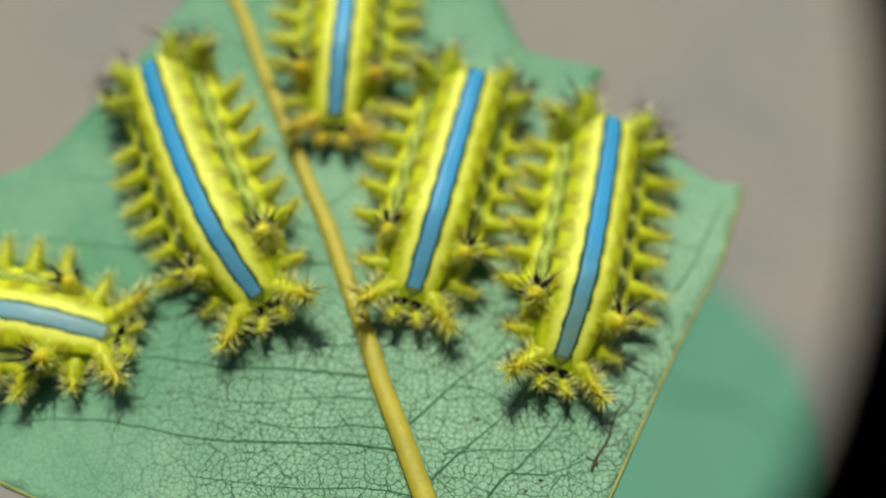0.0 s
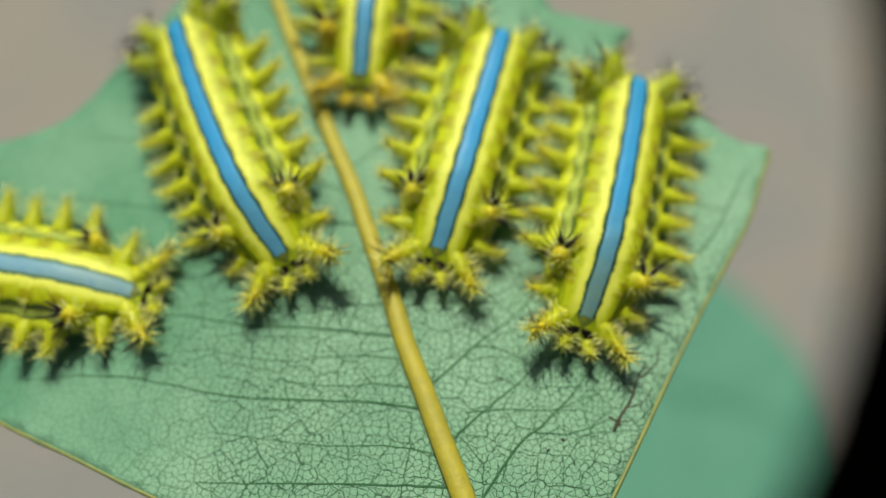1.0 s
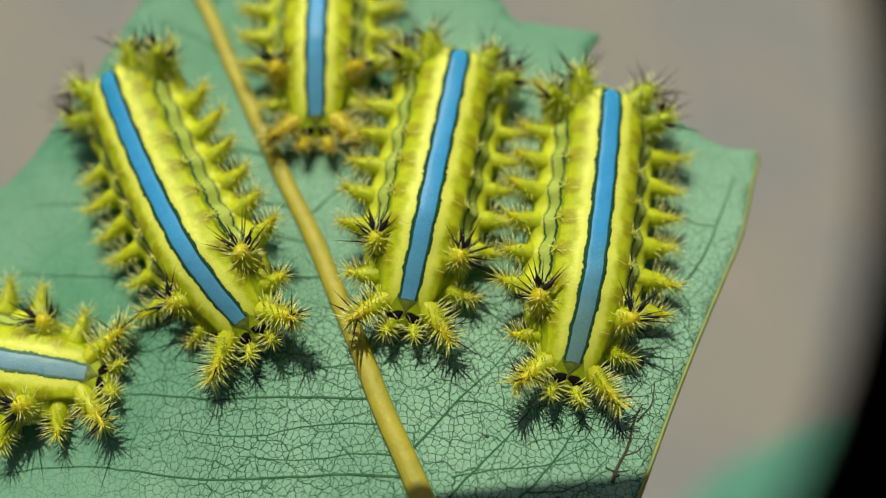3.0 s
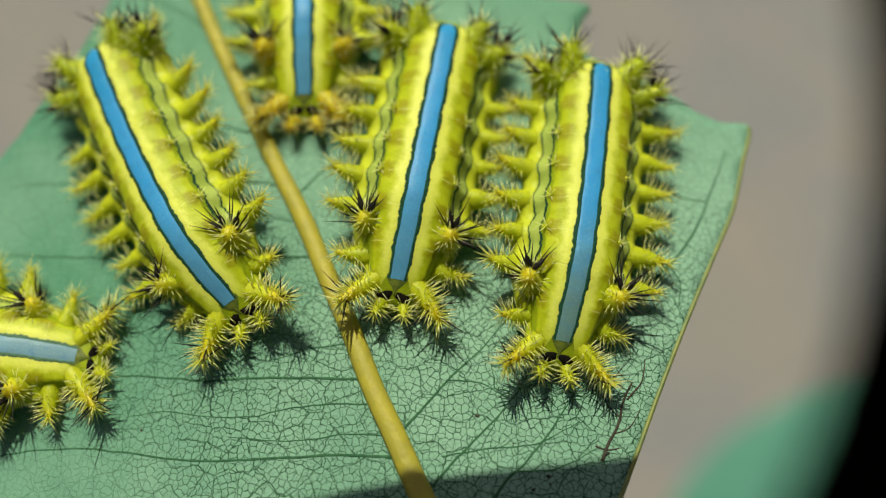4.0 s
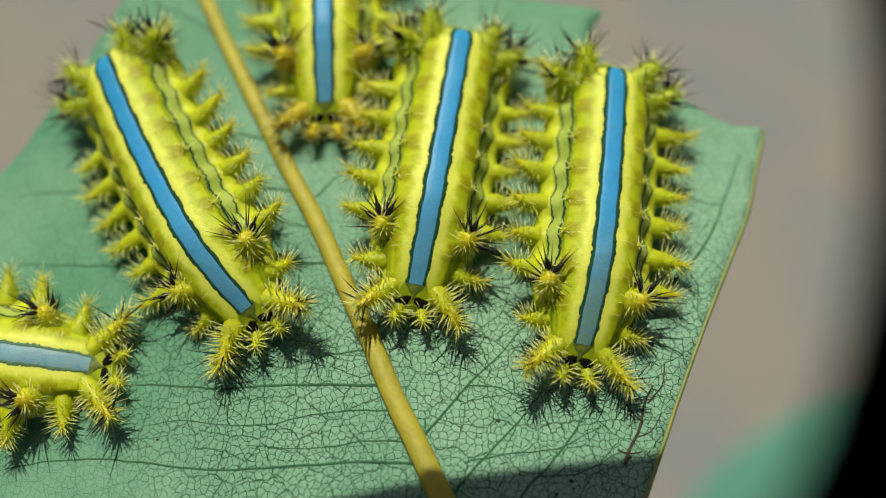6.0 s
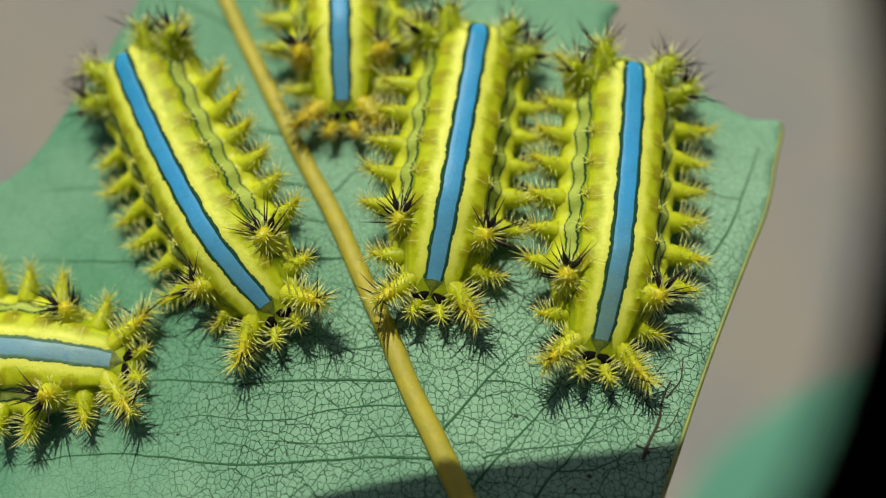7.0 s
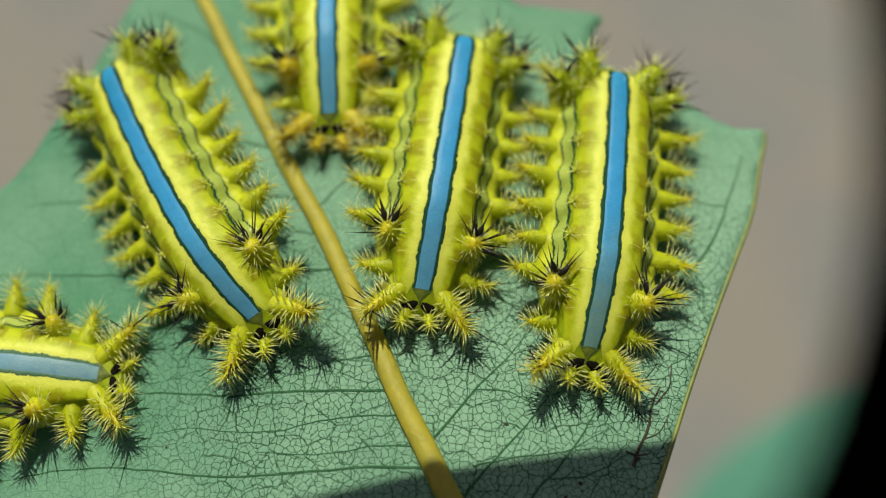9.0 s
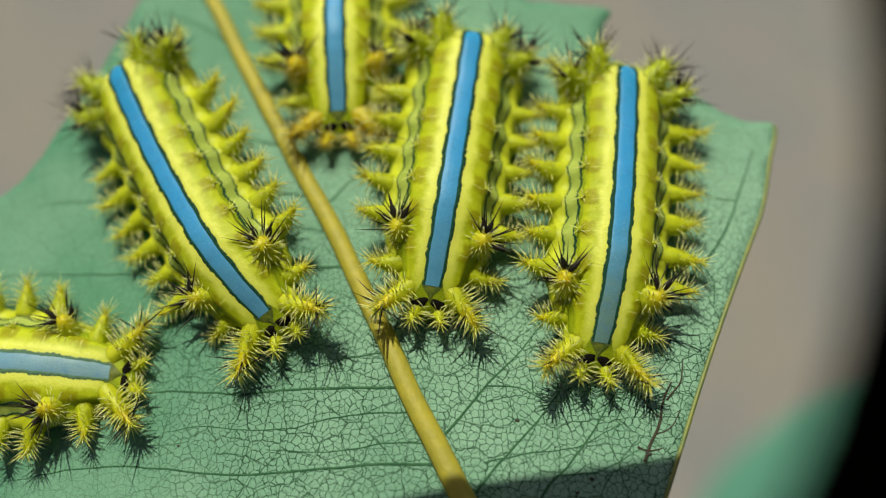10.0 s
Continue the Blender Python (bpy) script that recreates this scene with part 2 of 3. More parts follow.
SPINE_GREEN = skin("spine_yellow_green", (0.72, 0.78, 0.08), (0.64, 0.71, 0.05), 1.5, 0.35, 0.0, 0.0, 0.3, through_it=0.65)
SPINE_ORANGE = skin("spine_orange_yellow", (0.78, 0.62, 0.08), (0.70, 0.58, 0.05), 1.5, 0.3, 0.0, 0.0, 0.3, through_it=0.4)
SPINE_WHITE = skin("spine_cream", (0.94, 0.94, 0.58), (0.90, 0.91, 0.40), 1.5, 0.15, 0.0, 0.0, 1.0, through_it=0.5)
SPINE_GLASS = skin("spine_glassy", (0.88, 0.89, 0.45), (0.84, 0.85, 0.30), 1.5, 0.15, 0.0, 0.0, 0.7, through_it=0.4)
BLACK = plain("spine_black", (0.012, 0.010, 0.012), (0.02, 0.016, 0.014), 6.0, 0.5, 0.02)
BLACK.node_tree.nodes["Principled BSDF"].inputs["Specular IOR Level"].default_value = 0.2
VELVET = plain("patch_black", (0.007, 0.006, 0.006), (0.014, 0.012, 0.010), 6.0, 0.8, 0.05)
VELVET.node_tree.nodes["Principled BSDF"].inputs["Specular IOR Level"].default_value = 0.05
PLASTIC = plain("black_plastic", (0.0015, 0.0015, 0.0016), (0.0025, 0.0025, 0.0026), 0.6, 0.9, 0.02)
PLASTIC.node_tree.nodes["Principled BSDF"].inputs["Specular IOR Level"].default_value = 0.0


def ground_material():
    n = Nodes("dry_concrete")
    slow = n.add("ShaderNodeMapping")
    slow.inputs["Scale"].default_value = (0.001, 0.001, 0.001)
    n.link(n.mm, slow.inputs["Vector"])
    v = slow.outputs[0]
    a = n.ramp(n.noise(10.0, 3, v), 0.40, 0.60)
    b = n.ramp(n.noise(26.0, 3, v), 0.48, 0.72)
    colour = n.mix(a, (0.222, 0.208, 0.206), (0.190, 0.192, 0.212))
    colour = n.mix(n.calc("MULTIPLY", b, 0.45), colour, (0.275, 0.225, 0.208))
    colour = n.mix(n.calc("MULTIPLY", n.ramp(n.noise(170.0, 4, v), 0.45, 0.7), 0.3), colour, (0.15, 0.135, 0.12))
    n.bump(n.noise(400.0, 4, v), 1.2 * MM, 0.6)
    return n.done(colour, 0.9)


GROUND = ground_material()


# ---- mesh helpers (lengths in millimetres) ----
def mesh_of(name, verts, faces, material, smooth=True):
    me = bpy.data.meshes.new(name)
    me.from_pydata([(x * MM, y * MM, z * MM) for x, y, z in verts], [], faces)
    me.materials.append(material)
    if smooth:
        me.polygons.foreach_set("use_smooth", [True] * len(me.polygons))
    me.update()
    return me


def tuft_mesh(verts, faces, material):
    """Spines with cream tips: the tips are the three-cornered faces."""
    me = mesh_of("spine_tuft", verts, faces, material)
    me.materials.append(SPINE_WHITE)
    me.polygons.foreach_set("material_index", [1 if len(f) == 3 else 0 for f in faces])
    return me


def part(name, me, parent, label="", at=None, kind=""):
    ob = new(name, me)
    ob.parent = parent
    if at is not None:
        ob.matrix_basis = at
    return tagged(ob, label, kind=kind)


def tube(points, radii, sides=8, flat=1.0):
    """A closed round rod along points, thinner where radii say so."""
    verts, faces = [], []
    pts = [Vector(p) for p in points]
    for i, p in enumerate(pts):
        d = (pts[min(i + 1, len(pts) - 1)] - pts[max(i - 1, 0)]).normalized()
        side = d.cross(Vector((0, 0, 1)))
        side = side.normalized() if side.length > 1e-4 else Vector((1, 0, 0))
        up = side.cross(d)
        for k in range(sides):
            a = 2 * math.pi * k / sides
            verts.append(p + side * math.cos(a) * radii[i] + up * math.sin(a) * radii[i] * flat)
    for i in range(len(pts) - 1):
        for k in range(sides):
            a, b = i * sides + k, i * sides + (k + 1) % sides
            faces.append((a, b, b + sides, a + sides))
    faces.append(tuple(range(sides - 1, -1, -1)))
    faces.append(tuple(range((len(pts) - 1) * sides, len(pts) * sides)))
    return verts, faces


def smooth_line(points, steps=6, closed=False):
    """A Catmull-Rom line through points."""
    n, out = len(points), []
    last = n if closed else n - 1
    for i in range(last):
        q = [np.array(points[(i + k) % n] if closed else points[min(max(i + k, 0), n - 1)], float) for k in (-1, 0, 1, 2)]
        for j in range(steps):
            t = j / steps
            out.append(0.5 * (2 * q[1] + (q[2] - q[0]) * t + (2 * q[0] - 5 * q[1] + 4 * q[2] - q[3]) * t * t + (3 * q[1] - q[0] - 3 * q[2] + q[3]) * t ** 3))
    if not closed:
        out.append(np.array(points[-1], float))
    return out


# ---- ground ----
def make_ground():
    bm = bmesh.new()
    bmesh.ops.create_grid(bm, x_segments=40, y_segments=40, size=60.0)
    me = bpy.data.meshes.new("ground")
    bm.to_mesh(me)
    bm.free()
    me.materials.append(GROUND)
    ob = new("ground", me)
    ob.location = (0, 0, -0.38)
    tagged(ob, "pale grey-brown dry concrete ground, out of focus", "ground", kind="structure")


make_ground()


# ---- leaves ----
def swell(x, y):
    """Height of the leaf's face over its mean plane, in mm."""
    p = Vector((x * 0.05, y * 0.05, 3.7))
    left = max(0.0, -0.894 * (x + 8.6) - 0.447 * (y - 1.5))
    return 0.22 * noise.noise(p) + 0.08 * noise.noise(p * 4.1) - 0.16 * (math.hypot(left, 5.0) - 5.0)


def leaf_sheet(name, outline, material, step, thick=0.32, nibble=0.12, steps=6, rise=swell):
    """A leaf blade: the outline filled with a fine net, with a lower face and a rim."""
    from mathutils.geometry import delaunay_2d_cdt
    ring = smooth_line(outline, steps, True)
    dense = []
    for i, p in enumerate(ring):
        q = ring[(i + 1) % len(ring)]
        cuts = max(1, int(np.linalg.norm(q - p) / step))
        dense += [p + (q - p) * k / cuts for k in range(cuts)]
    edge = []
    for i, p in enumerate(dense):
        d = dense[(i + 1) % len(dense)] - dense[i - 1]
        side = np.array((d[1], -d[0])) / (np.linalg.norm(d) + 1e-9)
        edge.append(p + side * nibble * (noise.noise(Vector((p[0] * 0.9, p[1] * 0.9, 0))) + 0.5 * noise.noise(Vector((p[0] * 2.7, p[1] * 2.7, 5)))))
    poly = np.array(edge)
    lo, hi = poly.min(0), poly.max(0)
    inner = []
    nxt = np.roll(poly, -1, 0)
    for gx in np.arange(lo[0], hi[0], step):
        for gy in np.arange(lo[1], hi[1], step):
            cross = ((poly[:, 1] > gy) != (nxt[:, 1] > gy)) & (gx < (nxt[:, 0] - poly[:, 0]) * (gy - poly[:, 1]) / (nxt[:, 1] - poly[:, 1] + 1e-12) + poly[:, 0])
            if cross.sum() % 2 and np.min((poly[:, 0] - gx) ** 2 + (poly[:, 1] - gy) ** 2) > (0.5 * step) ** 2:
                inner.append((gx, gy))
    n = len(edge)
    flat = [Vector(p) for p in edge] + [Vector(p) for p in inner]
    co, _, tris, _, _, _ = delaunay_2d_cdt(flat, [(i, (i + 1) % n) for i in range(n)], [list(range(n))], 1, 1e-5)
    top = [(p.x, p.y, rise(p.x, p.y)) for p in co]
    m = len(top)
    verts = top + [(x, y, z - thick) for x, y, z in top]
    faces = [tuple(t) for t in tris] + [tuple(i + m for i in reversed(t)) for t in tris]
    count = {}
    for t in tris:
        for a, b in zip(t, (*t[1:], t[0])):
            count[(a, b)] = 1
    faces += [(b, a, a + m, b + m) for a, b in count if (b, a) not in count]
    return mesh_of(name, verts, faces, material), edge


def vein(points, r0, r1, sink, sides=6, rise=swell):
    line = smooth_line(points, 9)
    k = len(line) - 1
    wig = [0.10 * noise.noise(Vector((p[0] * 0.9, p[1] * 0.9, 2.0))) for p in line]
    pts = [(p[0], p[1] + w, rise(p[0], p[1] + w) - sink) for p, w in zip(line, wig)]
    return tube(pts, [r0 + (r1 - r0) * i / k for i in range(k + 1)], sides)


MIDRIB = [(14.5, -48), (9.2, -36), (4.5, -26), (0.4, -17.7), (-1.0, -14.8), (-2.9, -11.0), (-4.6, -7.0), (-6.6, -2.8), (-8.6, 1.5), (-11.1, 6.1),
          (-13.6, 11.0), (-16.2, 16.1), (-18.9, 21.6), (-21.8, 26.6), (-26.4, 35.6), (-29.2, 41.5), (-34, 52), (-37, 59)]


def make_leaf():
    leaf = new("leaf")
    tagged(leaf, "pale glaucous green leaf underside with chewed edges and caterpillars on it", "leaf")
    outline = [(5.4, 21.9), (7.9, 21.0), (12.3, 20.3), (11.9, 18.8), (11.4, 16.5), (13.4, 14.9), (17.1, 13.3), (19.9, 11.1), (21.9, 10.0), (24.1, 9.6),
               (23.4, 6.5), (22.4, 2.7), (20.8, -0.9), (18.6, -5.8), (16.5, -10.8), (14.6, -15.6), (12.6, -20.5), (10.2, -26), (8.3, -31.5), (6.2, -33),
               (2.5, -30.5), (-4, -27.8), (-11, -26), (-18.9, -23.6), (-25.6, -21.2), (-31.3, -19.2), (-39, -16), (-47, -12.5), (-52, -7.5), (-51, -2),
               (-45, 1.5), (-39, 3.6), (-34, 5.8), (-31.6, 8.4), (-29.9, 11.6), (-28.3, 14.2), (-26.0, 19.2), (-24.2, 24.0), (-23.6, 28.0), (-27.2, 36.0),
               (-29.9, 41.2), (-34.5, 50), (-38.5, 60), (-36, 61.5), (-29, 56), (-21, 51), (-12.5, 47), (-8.6, 43.3), (-4.9, 36.7), (-1.7, 31.3), (2.6, 27.4)]
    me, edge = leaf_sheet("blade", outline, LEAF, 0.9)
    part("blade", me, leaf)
    ribs = smooth_line(MIDRIB, 6)
    k = len(ribs) - 1
    pts = [(p[0], p[1], swell(p[0], p[1]) + 0.22) for p in ribs]
    radii = [(0.92 - 0.44 * (i / k) ** 0.8) * (1 + 0.05 * noise.noise(Vector((i * 0.35, 0, 0)))) for i in range(k + 1)]
    part("midrib", mesh_of("midrib", *tube(pts, radii, 14, 0.85), RIB), leaf, "thick yellow-brown midrib")
    for line in (
        [(-9.4, 3.9), (-15, 4.5), (-23.1, 4.7), (-28.0, 4.7), (-33.3, 4.6)],
        [(-7.2, -1.6), (-14, -1.5), (-22.1, -1.4), (-27.2, -1.1), (-33, -0.9), (-43, -2)],
        [(-3.4, -10.5), (-9.3, -10.4), (-14.8, -10.5), (-20.8, -10.1), (-28, -10.6), (-40, -10.6)],
        [(-1.2, -15.7), (-5.3, -15.6), (-8.3, -15.8), (-14.4, -16.0), (-21.4, -15.2), (-26.2, -15.2), (-30.1, -15.7), (-36, -15.6)],
        [(2.2, -21.0), (-4, -21.4), (-12, -22.0), (-18, -22.4)],
        [(-0.7, -13.8), (0.2, -12.8), (2.5, -10.0), (4.7, -7.8), (7.0, -4.5)],
        [(0.8, -18.2), (2.2, -16.5), (4.5, -13.9), (6.2, -12.0), (9, -8)],
        [(3.2, -22.5), (5.7, -17.7), (7.4, -15.8), (9.2, -13.5), (10.4, -11.6), (15, -5)],
        [(-9.6, 3.2), (-8.6, 3.9), (-7.4, 5.3), (-5.4, 7.2), (-1, 13)],
        [(-14.6, 12.4), (-9, 14), (-0.2, 17.0), (0.7, 18.1), (3.0, 20.8)],
        [(14.8, -3.6), (17.1, -2.1), (19.4, 0.9), (20.8, 4.1), (21.9, 6.9), (22.4, 8.6)],
        [(-12.2, 8.2), (-18, 9.5), (-24, 10), (-28, 11)],
        [(-16.6, 16.8), (-20, 19.5), (-24, 21)],
        [(-19.3, 22.2), (-13, 27), (-5, 33)],
    ):
        part("vein", mesh_of("vein", *vein(line, 0.15, 0.075, 0.075), VEIN), leaf)
    for line in (
        [(-2.6, -12.2), (-5.6, -12.2), (-8.4, -12.5), (-11.9, -13.1), (-16.9, -12.7), (-19.5, -12.9)],
        [(-4.2, -8.0), (-7, -8.3), (-10, -9.2)],
        [(-0.2, -14.5), (-4, -14.2), (-8, -14.7), (-12.5, -14.4)],
        [(1.2, -19), (-3, -18.6), (-8, -19), (-15, -18.7)],
        [(-8.2, 1.0), (-12, 1.6), (-16, 1.2)],
        [(2.0, -15.6), (4.8, -15.0), (8.0, -14.6), (11, -13.0)],
        [(2.2, -10.4), (4.5, -10.6), (6.2, -11.6)],
        [(17.6, -1.8), (18.2, -3.0), (18.0, -4.8)],
        [(20.4, 3.4), (18.6, 3.8), (17.2, 4.8)],
        [(6.8, -16.4), (9.4, -16.2), (12.4, -14.6)],
    ):
        part("vein", mesh_of("vein", *vein(line, 0.085, 0.05, 0.035), VEIN), leaf)
    rim = [p for p in smooth_line(outline, 6, True) if p[0] > 8.5 and p[1] < 9.7]
    pts = [(p[0] - 0.12, p[1], swell(p[0], p[1]) - 0.06) for p in rim]
    part("margin", mesh_of("margin", *tube(pts, [0.17] * len(pts), 7), MARGIN), leaf, "olive brown thickened leaf margin")
    low = [p for p in smooth_line(outline, 6, True) if p[0] < -4 and p[1] < -12]
    pts = [(p[0], p[1] + 0.1, swell(p[0], p[1]) - 0.08) for p in low]
    part("margin", mesh_of("margin", *tube(pts, [0.15] * len(pts), 7), MARGIN), leaf, "olive brown thickened leaf margin")
    # chewed scar with brown threads beside the leaf's edge, and dark specks
    rng = random.Random(5)
    for line, r in (
        ([(12.4, -15.6), (12.9, -14.4), (13.6, -13.0), (13.9, -11.6), (14.6, -10.2)], 0.14),
        ([(12.0, -14.6), (12.7, -14.9), (13.6, -14.7)], 0.10),
        ([(13.2, -13.8), (14.3, -13.3), (15.0, -12.2)], 0.07),
        ([(13.7, -12.7), (12.9, -11.9), (12.6, -11.0)], 0.06),
        ([(14.2, -11.4), (15.2, -10.2), (15.5, -8.6)], 0.08),
    ):
        part("scar", mesh_of("scar", *vein(line, r * 0.85, r * 0.4, -0.01), SCAR), leaf, "dried brown scar on the leaf")
    for x, y, r in ((4.2, -12.8, 0.16), (12.7, -15.1, 0.24), (7.9, -17.6, 0.16), (8.9, -16.7, 0.18), (-18.6, -13.9, 0.12), (9.0, -17.2, 0.11), (19.2, 1.7, 0.11), (20.9, 2.4, 0.08), (6.6, -14.6, 0.07)):
        v, f = [], []
        for i in range(9):
            a = 2 * math.pi * i / 9
            q = r * (0.8 + 0.4 * rng.random())
            v.append((q * math.cos(a), q * 0.8 * math.sin(a), 0))
        v += [(x0 * 0.6, y0 * 0.6, r * 0.5) for x0, y0, _ in v]
        f = [(i, (i + 1) % 9, 9 + (i + 1) % 9, 9 + i) for i in range(9)] + [tuple(range(9, 18))]
        part("speck", mesh_of("speck", v, f, SPECK), leaf, "dark speck", at=pose(x * MM, y * MM, (swell(x, y) - 0.01) * MM))
    return leaf


def make_far_leaf():
    """A second leaf of the plant, lower down and far out of focus."""
    leaf = new("lower_leaf")
    tagged(leaf, "blurred blue-green leaf hanging below the caterpillars' leaf", "leaf")
    outline = [(-88, -60), (-51, -22), (-20, -1), (8, 5), (34, 0), (60, -16), (80, -43), (92, -80), (84, -116), (54, -142), (10, -150), (-44, -138), (-80, -106)]
    rise = lambda x, y: 0.6 * noise.noise(Vector((x * 0.03, y * 0.03, 9)))
    me, edge = leaf_sheet("blade", outline, LEAF_FAR, 4.0, 0.4, 0.3, 4, rise)
    part("blade", me, leaf)
    line = [(-50, -55), (-20, -42), (10, -32), (34, -20), (44, -20)]
    part("midrib", mesh_of("midrib", *vein(line, 1.0, 0.5, -0.2, 10, rise), LEAF_FAR), leaf)
    for a, b, c in (((-20, -42), (-18, -28), (-10, -10)), ((0, -35), (6, -20), (12, -6)), ((18, -28), (26, -18), (30, -10)), ((-6, -37), (6, -52), (10, -74)), ((14, -30), (28, -42), (36, -62))):
        part("vein", mesh_of("vein", *vein([a, b, c], 0.3, 0.1, -0.05, 6, rise), VEIN), leaf)
    return leaf


# ---- caterpillars ----
SEG = 2.45
HALF_X = [0, 0.40, 0.68, 0.92, 1.25, 1.60, 1.95, 2.25, 2.48, 2.62, 2.75, 2.90, 3.12, 3.40, 3.62, 3.85, 4.10, 4.30, 4.40]
HALF_Z = [4.62, 4.61, 4.58, 4.55, 4.46, 4.34, 4.18, 3.98, 3.78, 3.60, 3.38, 3.12, 2.84, 2.62, 2.55, 2.46, 2.24, 1.86, 1.45]


def ease(a, b, v):
    v = min(1.0, max(0.0, (v - a) / (b - a)))
    return v * v * (3 - 2 * v)


class Shape:
    """The back of one caterpillar: a point for a place s along it and x across it."""

    def __init__(self, length, bend, seed, high=1.0):
        self.length, self.bend, self.seed, self.high = length, bend, seed, high

    def env(self, s):
        q = min(1, max(0, (s + 1.7) / 4.2))
        e = math.sqrt(max(0.0, 1 - (1 - q) ** 2))
        g = min(1, max(0, (self.length + 1.3 - s) / 2.4))
        h = math.sqrt(max(0.0, 1 - (1 - g) ** 2))
        wide = (0.30 + 0.70 * e) * (0.35 + 0.65 * h) * (0.94 + 0.06 * ease(0, 7, s))
        tall = self.high * (0.24 + 0.76 * e) * (0.50 + 0.50 * h) * (0.60 + 0.40 * ease(-1.0, 6.5, s))
        return wide, tall

    def centre(self, s):
        k = 2 * s / self.length - 1
        return self.bend * (1 - k * k)

    def at(self, s, x, off=0.0):
        a = abs(x)
        z = float(np.interp(a, HALF_X, HALF_Z))
        slope = float(np.interp(a + 0.08, HALF_X, HALF_Z) - np.interp(a - 0.08, HALF_X, HALF_Z)) / 0.16 if a > 0.3 else 0.0
        seg = math.cos(2 * math.pi * (s - 2.4) / SEG)
        z += 0.05 * seg * ease(1.1, 1.7, a) + 0.08 * seg * ease(2.2, 3.2, a)
        z += 0.05 * noise.noise(Vector((s * 0.8, x * 0.8, self.seed)))
        wide, tall = self.env(s)
        flank = 0.14 + 0.86 * ease(-1.0, 5.5, s)
        out = (min(a, 2.0) + max(0.0, a - 2.0) * flank) * (1 + 0.03 * seg * ease(2.2, 3.6, a)) * wide
        m = math.hypot(slope, 1)
        side = 1 if x >= 0 else -1
        return (side * (out - off * slope / m) + self.centre(s), s, z * tall + off / m)


def body_mesh(shape, steps):
    half = [*HALF_X]
    cols = [-x for x in reversed(half[1:])] + half
    low = [(1.0, 0.75), (0.78, 0.12), (0.0, 0.0), (-0.78, 0.12), (-1.0, 0.75)]
    verts, faces = [], []
    for s in steps:
        wide, tall = shape.env(s)
        row = [shape.at(s, x) for x in cols]
        mid = shape.centre(s)
        foot = 2.0 + 2.05 * (0.14 + 0.86 * ease(-1.0, 5.5, s))
        row += [(mid + k * foot * wide, s, z) for k, z in low]
        verts += row
    n = len(cols) + len(low)
    far = ([abs(x) for x in cols] + [4.6] * len(low)) * len(steps)
    for i in range(len(steps) - 1):
        for k in range(n):
            a, b = i * n + k, i * n + (k + 1) % n
            faces.append((a, b, b + n, a + n))
    faces.append(tuple(range(n - 1, -1, -1)))
    faces.append(tuple(range((len(steps) - 1) * n, len(steps) * n)))
    return skin_mesh("body", verts, faces, BODY, far)


def skin_mesh(name, verts, faces, material, far):
    """A mesh whose points know how far from the middle line they lie."""
    me = mesh_of(name, verts, faces, material)
    me.attributes.new("across", "FLOAT", "POINT").data.foreach_set("value", far)
    return me


def strip_mesh(name, shape, steps, edges, off, cols, material):
    """A band of skin on the back between two edges, rounded up in its middle."""
    verts, faces, far = [], [], []
    for s in steps:
        a, b = edges(s)
        for c in range(cols):
            k = c / (cols - 1)
            far.append(abs(a + (b - a) * k))
            verts.append(shape.at(s, a + (b - a) * k, off * (1 - 0.75 * (2 * k - 1) ** 4)))
    for i in range(len(steps) - 1):
        for c in range(cols - 1):
            p = i * cols + c
            faces.append((p, p + 1, p + cols + 1, p + cols))
    return skin_mesh(name, verts, faces, material, far)


def cone(verts, faces, base, way, length, radius, sides=4, bulge=0.75):
    way = Vector(way).normalized()
    side = way.orthogonal().normalized()
    other = way.cross(side)
    i = len(verts)
    base = Vector(base)
    for t, r in ((0.0, radius), (0.42, radius * bulge)):
        for k in range(sides):
            a = 2 * math.pi * k / sides
            verts.append(base + way * length * t + (side * math.cos(a) + other * math.sin(a)) * r)
    verts.append(base + way * length)
    for k in range(sides):
        j = (k + 1) % sides
        faces.append((i + k, i + j, i + sides + j, i + sides + k))
        faces.append((i + sides + k, i + sides + j, i + 2 * sides))


def lift(t):
    """How far a knob curves up along its length."""
    return 0.16 * max(0.0, t) ** 2


def lobe(length, r0, r1, rng):
    """A fleshy knob along +z, closed at its tip, uneven."""
    verts, faces = [], []
    rows = [(-0.25, r0 * 1.05), (0.05, r0), (0.35, r0 * 0.72 + r1 * 0.28), (0.65, r0 * 0.3 + r1 * 0.7), (0.88, r1), (0.98, r1 * 0.55)]
    sides = 9
    for t, r in rows:
        for k in range(sides):
            a = 2 * math.pi * k / sides
            q = r * (0.9 + 0.2 * rng.random())
            verts.append((q * math.cos(a), q * math.sin(a) + lift(t) * length, length * t))
    verts.append((0, lift(1.0) * length, length))
    for i in range(len(rows) - 1):
        for k in range(sides):
            j = (k + 1) % sides
            faces.append((i * sides + k, i * sides + j, (i + 1) * sides + j, (i + 1) * sides + k))
    top = (len(rows) - 1) * sides
    faces += [(top + k, top + (k + 1) % sides, top + sides) for k in range(sides)]
    return verts, faces


